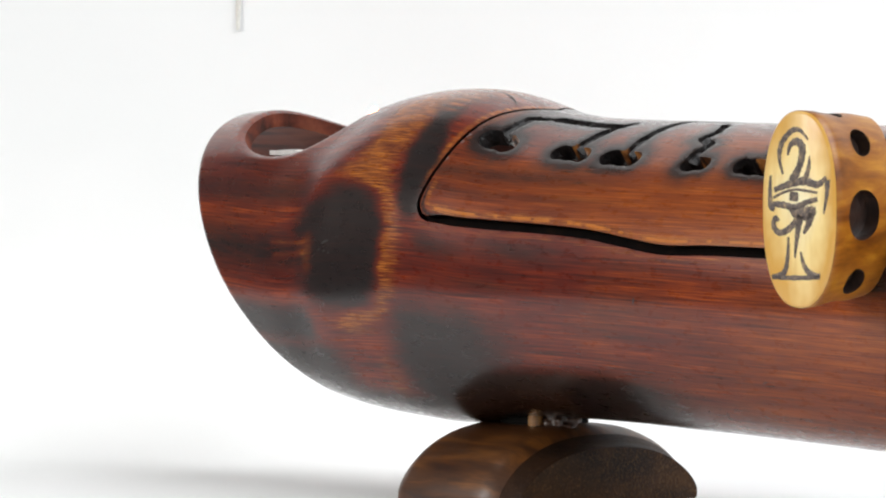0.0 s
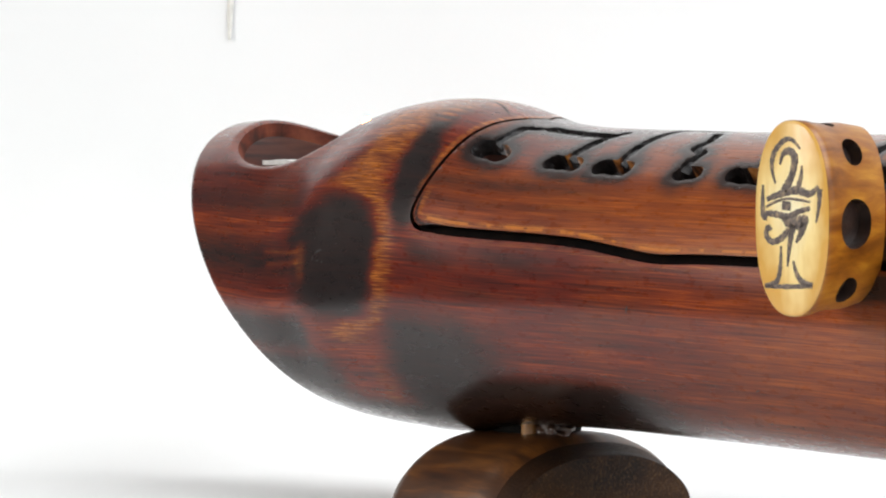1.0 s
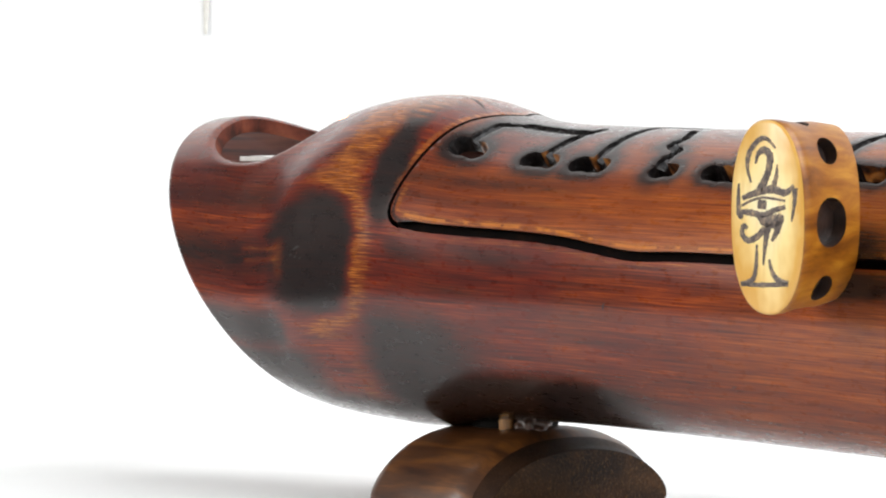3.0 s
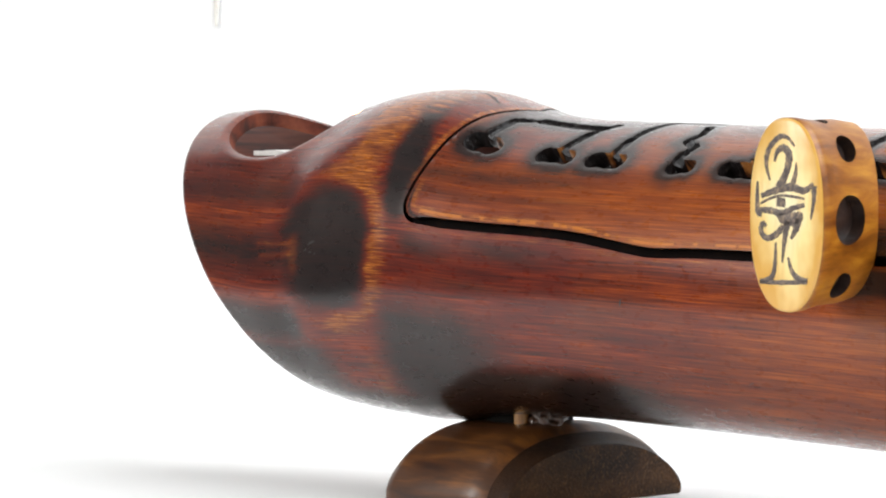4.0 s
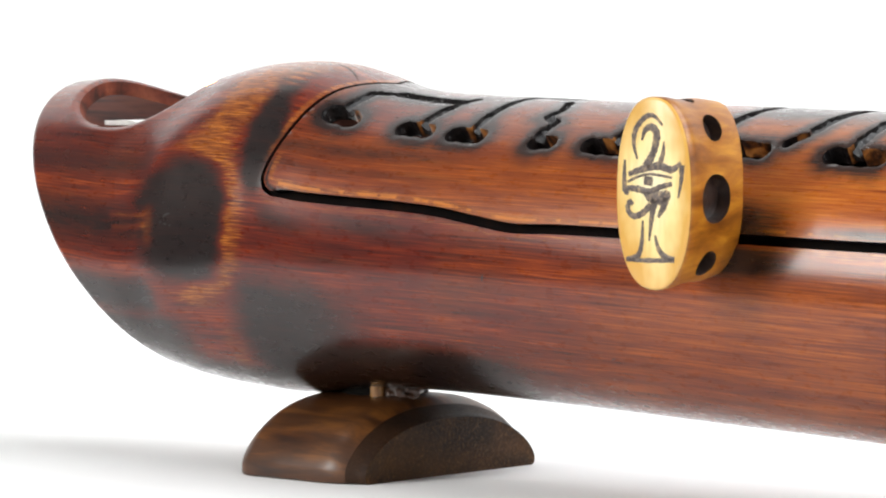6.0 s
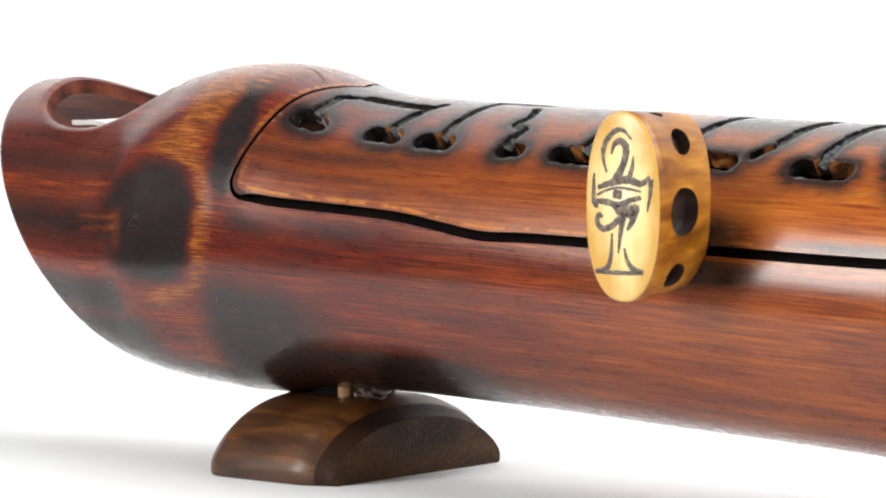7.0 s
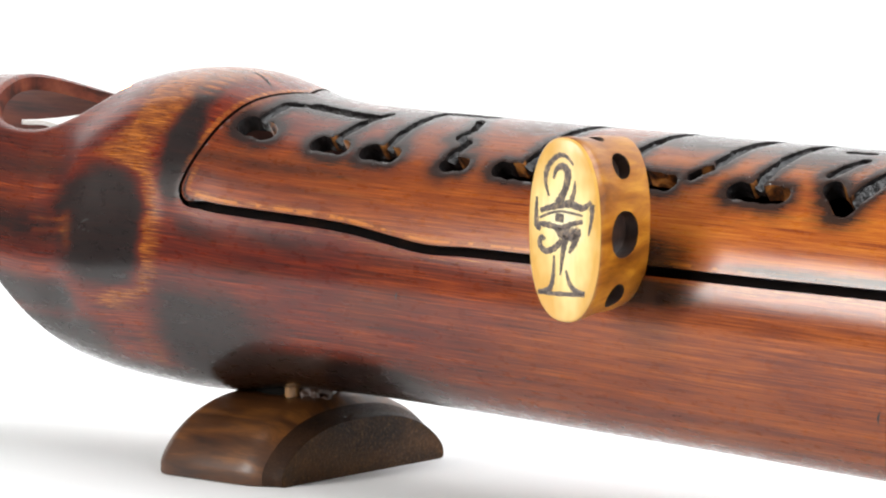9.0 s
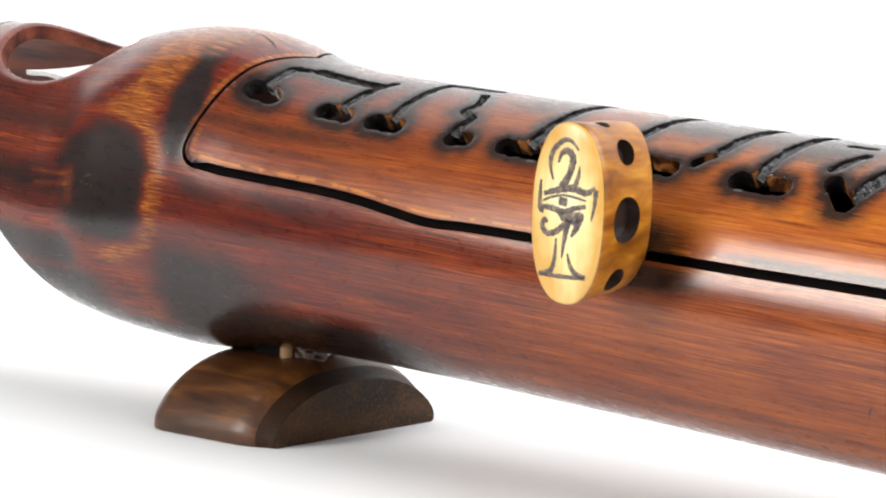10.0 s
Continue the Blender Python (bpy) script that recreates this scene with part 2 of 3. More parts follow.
def relief(x, ang):
    """Height of the node's ridge round the sunken bud scar, and of the hollow that runs up to the mouth's hole."""
    d = bud(x, ang)
    h = 0.1 * np.exp(-(((d - 3.6) / 3.4) ** 2)) * soft(-46, -34, x) - 0.55 * soft(3, -12, d)
    h = h - 0.75 * np.exp(-((capsule(x, ang, -60, 38, -42, 58, 0) / 7.0) ** 2))
    h = h - 0.5 * np.exp(-(((x + 48) / 6) ** 2)) * soft(60, 30, ang) * soft(-60, -30, ang)
    return h * soft(-8, -16, x)


def tube_point(x, ang, inset):
    """A point of the tube's skin; ang in degrees: 0 faces the front, 90 is the top."""
    a = np.radians(ang)
    top, low = spread(x, STATIONS, TOP_R), spread(x, STATIONS, LOW_R)
    r, lift = (top + low) / 2 - inset, (top - low) / 2
    flat = soft(72, 38, ang) * soft(-62, -28, ang)
    r = r + flat * (spread(x, STATIONS, FRONT_R) - (top + low) / 2)
    wob = 0.25 * np.sin(3 * a + x / 60.0) + 0.04 * np.sin(x / 9.0 + 2 * a) + relief(x, ang)
    return np.stack([x, -(r + wob) * np.cos(a), (r + wob) * np.sin(a) + lift], -1) / 1000


def shell(name, us, vs, keep, thick, rim, rim_drop, tones, materials, wall, parent, closed=False, label=""):
    """A sheet of the tube's wall where keep(x, ang) > 0 (in millimetres), with rounded edges and walls along them."""
    U, V = (g.copy() for g in np.meshgrid(us, vs, indexing="ij"))
    sway = spread(U, LID_X, LID_LOW) - 16.0  # rows follow the lid's edges
    V = V + sway * (soft(70, 30, V) * soft(-50, 0, V) - soft(110, 150, V) * soft(230, 180, V))
    step = np.minimum(np.gradient(us)[:, None], np.gradient(vs)[None, :] * ARC)
    for _ in range(3):
        F, h = keep(U, V), 0.05
        gu = (keep(U + h, V) - F) / h
        gv = (keep(U, V + h / ARC) - F) / h
        g2 = np.maximum(gu * gu + gv * gv, 0.05)
        near = np.abs(F) < 0.6 * step
        U -= np.where(near, F * gu / g2, 0)
        V -= np.where(near, F * gv / g2 / ARC, 0)
    F = keep(U, V)
    inside = F > -0.12 * step
    n, m = U.shape
    drop = np.where(F < rim, rim_drop(U, V) * np.clip(1 - F / rim, 0, 1) ** 2, 0)
    outer, inner = tube_point(U, V, drop), tube_point(U, V, thick)
    verts = np.concatenate([outer.reshape(-1, 3), inner.reshape(-1, 3)])
    half, cols = n * m, m if closed else m - 1
    faces, mats, edges = [], [], {}
    for i in range(n - 1):
        for j in range(cols):
            k = (j + 1) % m
            q = [c for c in ((i, j), (i + 1, j), (i + 1, k), (i, k)) if inside[c]]
            if len(q) < 3:
                continue
            q = [a * m + b for a, b in q]
            faces.append(q)
            mats.append(0)
            faces.append([half + a for a in reversed(q)])
            mats.append(1)
            for a, b in zip(q, q[1:] + q[:1]):
                if (b, a) in edges:
                    del edges[b, a]
                else:
                    edges[a, b] = 1
    side = wall(U, V).ravel()
    for a, b in edges:
        faces.append([b, a, half + a, half + b])
        mats.append(int(side[a]))
    mesh = bpy.data.meshes.new(name)
    mesh.from_pydata(verts.tolist(), [], faces)
    mesh.polygons.foreach_set("material_index", mats)
    for material in materials:
        mesh.materials.append(material)
    grain = mesh.attributes.new("grain", "FLOAT_VECTOR", "POINT")
    g = np.stack([U, V * ARC, np.zeros_like(U)], -1).reshape(-1, 3)
    grain.data.foreach_set("vector", np.concatenate([g, g + [0, 0, 4]]).astype(np.float32).ravel())
    for key, t in tones(U, V, F).items():
        att = mesh.attributes.new(key, "FLOAT", "POINT")
        att.data.foreach_set("value", np.tile(np.clip(t, 0, 1).astype(np.float32).ravel(), 2))
    mesh.shade_smooth()
    sharp = mesh.attributes.new("sharp_edge", "BOOLEAN", "EDGE")
    walls = {tuple(sorted((a, b))) for e in edges for a, b in (e, (e[0] + half, e[1] + half))}
    ends = np.empty(len(mesh.edges) * 2, np.int32)
    mesh.edges.foreach_get("vertices", ends)
    sharp.data.foreach_set("value", [tuple(sorted(e)) in walls for e in ends.reshape(-1, 2).tolist()])
    ob = new(name, mesh)
    ob.parent = parent
    # drop what no face uses
    bm = bmesh.new()
    bm.from_mesh(mesh)
    bmesh.ops.delete(bm, geom=[v for v in bm.verts if not v.link_faces], context="VERTS")
    bmesh.ops.remove_doubles(bm, verts=bm.verts, dist=0.00005)
    bmesh.ops.recalc_face_normals(bm, faces=bm.faces)
    bm.to_mesh(mesh)
    bm.free()
    return tagged(ob, label=label)


# ---- the lid's opening and its carved slots ----
LID_X = (-30, -5, 3, 12, 28, 44, 54, 63, 75, 90, 121, 141, 173, 240)
LID_LOW = (17.0, 17.0, 16.7, 16.9, 16.7, 15.6, 13.6, 12.0, 12.8, 13.3, 14.7, 15.1, 16.2, 16.6)


def opening(x, ang):
    """Distance inwards from the edge of the lid's opening."""
    low = spread(x, LID_X, LID_LOW)
    up = np.clip(90 - np.abs(ang - 90), 18, 90) - 20
    a = np.minimum(x + 8.4 - 0.06 * up - 0.0016 * up * up, 232 - x)
    b = np.minimum(ang - low, 180 - low - ang) * ARC
    r = 5.0
    corner = r - np.hypot(np.maximum(r - a, 0), np.maximum(r - b, 0))
    return np.where((a < r) & (b < r), corner, np.minimum(a, b))


SLOTS = (
    ((2.4, 55.5, 8.0, 54.5, 2.7), (4.8, 61, 5.9, 73, 1.35), (5.9, 73.5, 9.8, 75.5, 1.1), (12, 77.5, 31, 74.5, 1.7)),
    ((24.0, 53.0, 30.4, 52.2, 2.3), (27.8, 57, 30.5, 71, 1.35), (30.5, 71, 33, 80, 1.1)),
    ((38.4, 51.5, 45.0, 51.6, 2.35), (42.6, 56, 44.4, 87, 1.35), (44.6, 90, 57, 92, 1.6)),
    ((61.2, 49.6, 64.4, 50.8, 2.1), (60.8, 54, 61.8, 62, 1.25), (61.8, 62, 58.2, 66, 1.1), (58.2, 66, 59.8, 72, 1.1), (59.8, 72, 57.2, 82, 1.1)),
    ((75.3, 50.6, 84.4, 49.8, 2.3), (81.2, 55, 85.9, 98, 1.5)),
    ((108, 53.5, 116.8, 52.6, 2.3), (104, 62, 109, 98, 1.5)),
    ((121.6, 57, 124.2, 62, 1.2), (125.4, 66.5, 130.2, 100, 1.65)),
    ((133.4, 52.2, 143.2, 51.8, 2.4), (137.2, 56, 142.1, 98, 1.5)),
    ((154.0, 58, 158.6, 48.5, 2.1), (159.4, 50, 163.6, 66, 1.9), (163.6, 66, 168.5, 88, 1.6), (151.6, 64.5, 155.4, 76, 1.3), (149, 84, 155, 84.5, 0.9)),
)


def slots(x, ang):
    """Distance outside the carved slots; their edges are uneven, as cut by hand."""
    d = np.full(np.shape(x), 99.0)
    for group in SLOTS:
        for s in group:
            d = np.minimum(d, capsule(x, ang, *s))
    return d + 0.24 * np.sin(1.1 * x + 0.22 * ang) * np.sin(0.27 * ang - 0.5 * x)


def lid_keep(x, ang):
    gap = 0.95 + 1.15 * soft(34, 22, ang) * soft(-6, 2, x)
    return np.minimum(opening(x, ang) - gap, slots(x, ang))


def lid_walls(x, ang):
    """Brown flesh shows in the far ends of the slots' feet; elsewhere the cut is burnt black."""
    kind = np.full(np.shape(x), 3)
    for foot in (g[0] for g in SLOTS):
        kind[(capsule(x, ang, *foot) < 0.7) & (x > 0.8 * foot[0] + 0.2 * foot[2])] = 2
    kind[slots(x, ang) > 1.0] = 1
    return kind


def hole_top(x, ang):
    """Distance outside the slanting oval hole in the top of the mouth."""
    dx, dy = x + 70.0 + 3.2 * soft(78, 44, ang), (ang - 85) * np.where(ang > 85, 0.64, 0.6)
    dx = np.where(dx > 0, 0.87 * dx, dx)
    return (np.sqrt(0.00246 * dx * dx + 0.00097 * dx * dy + 0.00176 * dy * dy) - 1) * 20.0


def end_cut(x, ang):
    """Distance inwards from the slanting cut that ends the mouth; its far side runs on further."""

    def at(a):
        return -78.5 + 1.2 * soft(-8, -36, a) - 21.5 * np.sin(np.radians(a)) - (26 * soft(84, 125, a) + 10 * soft(105, 135, a)) * soft(235, 190, a)

    slope = (at(ang + 0.5) - at(ang - 0.5)) / 0.6
    return (x - at(ang)) / np.sqrt(1 + slope * slope)


def tube_keep(x, ang):
    return np.minimum(np.minimum(hole_top(x, ang), end_cut(x, ang)), -opening(x, ang))


def tube_tones(x, ang, f):
    """Where the tube is scorched, darkened by painted shade and reflection, rubbed to amber (amber) and redder or more
    orange (warm).
    """
    wob = 1.6 * np.sin(ang * 0.23 + 1) + 1.1 * np.sin(ang * 0.61 + x * 0.2) + 0.8 * np.sin(x * 0.45 + 2)
    ell = np.hypot((x + 31.0 + 0.1 * wob) / np.where(x < -31, 16.0, 13.5), (ang - 6) * 0.62 / 14.8)
    d = (ell - 1) * 14.0 + 0.35 * wob
    right = soft(-44, -28, x)
    ring = np.exp(-((d - 3.4) / np.where(d > 3.4, 3.6, 2.3)) ** 2) * right
    crest = np.exp(-((x + 24 - 0.1 * (ang - 50)) / (6.6 + 0.2 * np.clip(ang - 48, 0, 40))) ** 2) * soft(28, 48, ang) * soft(150, 120, ang)
    lowring = np.exp(-((x + 22) / 5.0) ** 2) * soft(-30, -42, ang) * 0.38
    line = np.exp(-(np.minimum(capsule(x, ang, -27.6, 40, -28.6, 57, 0.0), capsule(x, ang, -28.6, 57, -26.4, 76, 0.0)) / 0.7) ** 2) * 0.9
    u_mark = np.exp(-(np.minimum(capsule(x, ang, -54, 8, -43, 8, 0), capsule(x, ang, -53, 3.2, -43, 4, 0)) / 0.7) ** 2) * 0.42
    dots = np.exp(-((x + 13) / 2.6) ** 2) * soft(60, 68, ang) * soft(84, 76, ang) * (0.5 + 0.5 * np.sin(ang * 1.7))
    edge = np.exp(-((f - 0.9) / 0.9) ** 2) * (x > -12) * (0.35 + 0.5 * soft(26, 34, ang) + 0.5 * soft(118, 134, x))
    tip = np.exp(-((x + 41.5 - 0.05 * wob) / 2.4) ** 2) * soft(-8, 0, ang) * soft(16, 8, ang) * 0.5
    amber = np.minimum(ring * (0.66 + 0.06 * wob) + crest * (0.92 + 0.05 * wob) + lowring + line + u_mark + 0.7 * dots + edge + tip, 0.9)
    patch = soft(6.0, -5.0, d) * (0.85 + 0.15 * soft(-34, -28, x))
    patch_r = soft(7.6, 1.2, capsule(x, ang, -11.5, 26, -15.5, 80, 0) + 0.4 * wob)
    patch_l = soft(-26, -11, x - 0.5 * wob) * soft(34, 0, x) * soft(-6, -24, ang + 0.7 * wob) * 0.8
    bands = soft(-38, -47, x) * (0.33 + 0.2 * np.exp(-((ang - 27) / 5) ** 2) - 0.3 * np.exp(-((ang - 18) / 4) ** 2) + 0.32 * np.exp(-((ang - 5) / 7) ** 2)
                                 - 0.35 * np.exp(-((ang + 11) / 4) ** 2) + 0.5 * np.exp(-((ang + 24) / 7) ** 2) - 0.12 * soft(36, 55, ang))
    beside = soft(-12, -4, x) * soft(80, 14, x) * (0.8 + 0.2 * np.sin(0.21 * x + 0.3 * ang)) * (0.58 * np.exp(-((ang - 9) / 6) ** 2) + 0.42 * np.exp(-((ang + 4) / 4) ** 2))
    # underside above the stand: the stand's dark reflection painted into the colour
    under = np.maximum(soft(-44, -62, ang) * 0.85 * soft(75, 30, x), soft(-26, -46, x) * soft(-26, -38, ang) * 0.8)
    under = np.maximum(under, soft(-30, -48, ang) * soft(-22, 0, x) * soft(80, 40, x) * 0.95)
    lip = np.exp(-(f / 1.0) ** 2) * (x < -50) * 0.2
    # below the knob: burn stain together with the knob's shadow, painted in
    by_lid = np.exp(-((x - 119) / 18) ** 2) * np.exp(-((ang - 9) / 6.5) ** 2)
    far = soft(-85, -92, ang) * 0.15
    scorch_shade = np.maximum.reduce([patch, patch_r, patch_l, bands, beside, under, lip, by_lid, far]) * (1 - 0.9 * np.clip(ring + crest * 0.75 + u_mark + line + tip + dots, 0, 1))
    warm = 0.04 + 0.44 * soft(10, 150, x) + 0.1 * soft(-40, -56, x)
    return {"scorch_shade": scorch_shade, "amber": amber, "warm": warm}


def lid_tones(x, ang, f):
    d = slots(x, ang)
    burn = np.exp(-np.clip(d, 0, 99) / 3.4) * 1.05
    top = soft(60, 80, ang) * (0.34 + 0.3 * np.sin(x * 0.09 + 1.0) ** 2) + 0.3 * soft(98, 128, x) * soft(54, 68, ang)
    swirl = np.minimum.reduce([capsule(x, ang, 111, 74, 117, 70, 0), capsule(x, ang, 117, 70, 120, 78, 0), capsule(x, ang, 113, 80, 121, 84, 0)])
    top = np.maximum(top, 0.6 * np.exp(-(swirl / 0.5) ** 2))
    o = opening(x, ang)
    rimline = 1.6 * np.exp(-((o - 2.9) / 0.75) ** 2) * soft(40, 26, ang) + 0.7 * np.exp(-((o - 1.9) / 0.9) ** 2) * (ang > 26) * soft(10, 0, x)
    rimline = rimline * (0.72 + 0.2 * np.sin(0.31 * x + 0.4) + 0.16 * np.sin(0.83 * x + 2.0) + 0.1 * np.sin(2.1 * x))
    low = np.exp(-((o - 1.6) / 0.5) ** 2) * 0.9 * soft(40, 26, ang)
    bands = soft(70, 30, x) * (0.5 * np.exp(-((ang - 38 - 0.04 * x) / 5.0) ** 2) + 0.4 * np.exp(-((ang - 30) / 2.2) ** 2))
    spot = 0.75 * np.exp(-((ang - 21) / 3.2) ** 2) * soft(118, 150, x)
    # beside the knob: its cast shadow painted over the burn stain
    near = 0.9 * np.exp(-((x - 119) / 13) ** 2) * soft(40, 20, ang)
    warm = 0.15 + 0.26 * soft(5, 70, x) + 0.56 * soft(60, 135, x) + 0.15 * soft(60, 40, ang)
    return {"scorch_shade": np.maximum.reduce([burn, top, low, bands, spot, near]), "amber": rimline, "warm": warm}


# ---- paper sweep: table and backdrop in one sheet ----
def paper_sweep():
    along, away = Vector((0.73, 0.68, 0)).normalized(), Vector((-0.68, 0.73, 0)).normalized()
    bend, at = 0.06, 0.10
    profile = [(-0.375, -0.04), (-0.365, -0.012), (-0.35, -0.002), (-0.33, 0.0), (-0.24, 0.0), (-0.15, 0.0), (-0.1, 0.0), (-0.05, 0.0), (0.0, 0.0), (0.05, 0.0)]
    profile += [(at + bend * math.sin(k * math.pi / 32), bend * (1 - math.cos(k * math.pi / 32))) for k in range(17)]
    profile += [(at + bend, 0.15), (at + bend, 0.3), (at + bend, 0.55)]
    bm = bmesh.new()
    rows = []
    for k in range(25):
        row = []
        for d, z in profile:
            near_edge = max(-0.235, min(-0.12, -0.172 - 0.5 * (d + 0.02)))
            s = near_edge + (0.64 - near_edge) * k / 24
            row.append(bm.verts.new(along * s + away * d + Vector((0, 0, z))))
        rows.append(row)
    for a, b in zip(rows, rows[1:]):
        for j in range(len(profile) - 1):
            bm.faces.new((a[j], b[j], b[j + 1], a[j + 1]))
    bmesh.ops.recalc_face_normals(bm, faces=bm.faces)
    ob = part("backdrop", bm, PAPER)
    return tagged(ob, "white paper sweep, table surface curving up into backdrop", "backdrop", kind="structure")


backdrop = paper_sweep()


def crease(parent):
    """A faint tan streak on the upright paper."""
    bm = bmesh.new()
    base = Vector((-0.1765, 0.0545, 0.1185))
    out = Vector((0.68, -0.73, 0)).normalized() * 0.0006
    side = Vector((0.73, 0.68, 0)).normalized()
    rows = []
    for k in range(9):
        s = k / 8
        c = base + Vector((0, 0, 0.034 * s)) + side * (0.0032 * s * s) + out
        w = 0.0008 * math.sin(math.pi * (0.1 + 0.8 * s)) + 0.0002
        rows.append([bm.verts.new(c + side * w * e + out * (1 - e * e)) for e in (-1, 0, 1)])
    for a, b in zip(rows, rows[1:]):
        for j in (0, 1):
            bm.faces.new((a[j], a[j + 1], b[j + 1], b[j]))
    part("crease", bm, plain("tan_stain", (0.84, 0.83, 0.775), 0.8), parent, "faint tan streak on the paper")


crease(backdrop)

# ---- the burner: a bamboo tube leaning down to the table from its stand ----
LEAN = pose(0.0027, -0.0028, 0.0536, 2.98, 2.86, 0)
burner = empty("incense_burner", LEAN, "red-brown lacquered bamboo incense burner tube with scorched node and open mouth", "incense burner")
tube_us = np.concatenate([np.arange(-136.8, -102, 1.2), np.arange(-102, 12, 0.6), np.arange(12, 240, 0.9), np.arange(240, 426, 6.0), [430.0]])
tube_vs = np.arange(-90, 270, 1.0)
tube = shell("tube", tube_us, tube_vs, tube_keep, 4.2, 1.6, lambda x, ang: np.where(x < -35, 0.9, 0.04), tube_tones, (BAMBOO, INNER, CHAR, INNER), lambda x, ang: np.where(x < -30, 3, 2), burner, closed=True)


shell("ledge", np.arange(-12, 236, 1.2), tube_vs, lambda x, ang: 2.6 - np.abs(opening(x, ang) - 0.6), 3.6, 1e6, lambda x, ang: np.full(np.shape(x), 2.2), lambda x, ang, f: {}, (CHAR, CHAR), lambda x, ang: np.zeros_like(x, int), burner, label="burnt black ledge on which the lid sits")


def scratch(x0, a0, x1, a1, width, parent):
    """A thin slit cut into the lacquer, lying along the skin."""
    bm = bmesh.new()
    dx, dy = x1 - x0, (a1 - a0) * ARC
    long = math.hypot(dx, dy)
    nx, na = -dy / long, dx / long / ARC
    rows = []
    for k in range(9):
        s = k / 8
        w = width / 2 * (0.15 + math.sin(math.pi * s))
        bow = 0.08 * long * math.sin(math.pi * s)
        row = []
        for e, up in ((-1, -0.03), (0, 0.05), (1, -0.03)):
            x, a = x0 + dx * s + nx * (w * e + bow), a0 + (a1 - a0) * s + na * (w * e + bow)
            row.append(bm.verts.new(Vector(tube_point(np.float64(x), np.float64(a), -up))))
        rows.append(row)
    for a, b in zip(rows, rows[1:]):
        for j in (0, 1):
            bm.faces.new((a[j], b[j], b[j + 1], a[j + 1]))
    part("dent", bm, DENT, parent)


for s in ((-36.6, 6.4, -34.0, 8.0, 0.7), (-37.4, 4.2, -36.8, 5.2, 0.5), (-36.0, 3.8, -35.0, 4.0, 0.5), (-34.2, 2.8, -33.8, 4.0, 0.45),
          (56.5, -6.6, 56.9, -3.8, 0.7), (-16.0, 87.5, -2.0, 79, 1.0), (86.0, -34.0, 87.5, -33.0, 0.5), (172.0, -28.0, 173.2, -22.0, 0.6)):
    scratch(*s, burner)

# ---- the lid, with its pierced carving and the oval knob ----
lid = empty("burner_lid", LEAN, "lacquered bamboo lid pierced with scorched carved slots, closed on the tube", "lid")
lid_us = np.arange(-11, 234.1, 0.6)
lid_vs = np.concatenate([np.arange(19.76 - 8 * 0.95, 84.5, 0.95), [85.2, 86.1, 87.05, 88, 89, 90, 91, 92, 92.95, 93.9, 94.8], 180 - np.arange(19.76 - 8 * 0.95, 84.5, 0.95)[::-1]])
shell("panel", lid_us, lid_vs, lid_keep, 4.0, 0.6, lambda x, ang: np.where(slots(x, ang) < 2, 0.09, 0.03), lid_tones, (BAMBOO, CHAR, CUT, BURNT), lid_walls, lid)



def strokes(x, ang):
    """Distance outside the burnt grooves that run up from the slots' feet."""
    d = np.full(np.shape(x), 99.0)
    for group in SLOTS:
        for s in group[1:]:
            d = np.minimum(d, capsule(x, ang, *s))
    return d


def groove_keep(x, ang):
    feet = np.min([capsule(x, ang, *g[0]) for g in SLOTS], axis=0)
    return np.minimum(0.4 - strokes(x, ang), feet - 0.2)


def groove_depth(x, ang):
    """The grooves are gouged to a lumpy round floor."""
    lump = 0.12 * np.sin(1.9 * x + 0.5 * ang) * np.sin(0.43 * ang - 0.8 * x) + 0.06 * np.sin(0.95 * ang + 2.1 * x)
    return 0.8 + 1.7 * np.clip(-strokes(x, ang) / 1.3, 0, 1) ** 0.7 + lump


shell("groove", np.arange(2, 173, 0.45), np.arange(50, 104, 0.75), groove_keep, 3.4, 1e6, groove_depth, lambda x, ang, f: {}, (BURNT, BURNT), lambda x, ang: np.zeros_like(x, int), lid, label="glossy black burnt carved grooves")

KNOB = (0.1133, -0.049, 0.0180)


def oval(k, count, grow=0.0):
    """Outline of the knob in millimetres: a full oval with slightly flat flanks."""
    a = 2 * math.pi * k / count
    c, s = math.cos(a), math.sin(a)
    e = 2 / 2.35
    return (math.copysign(abs(c) ** e, c) * (8.5 + grow), math.copysign(abs(s) ** e, s) * (17.8 + grow))


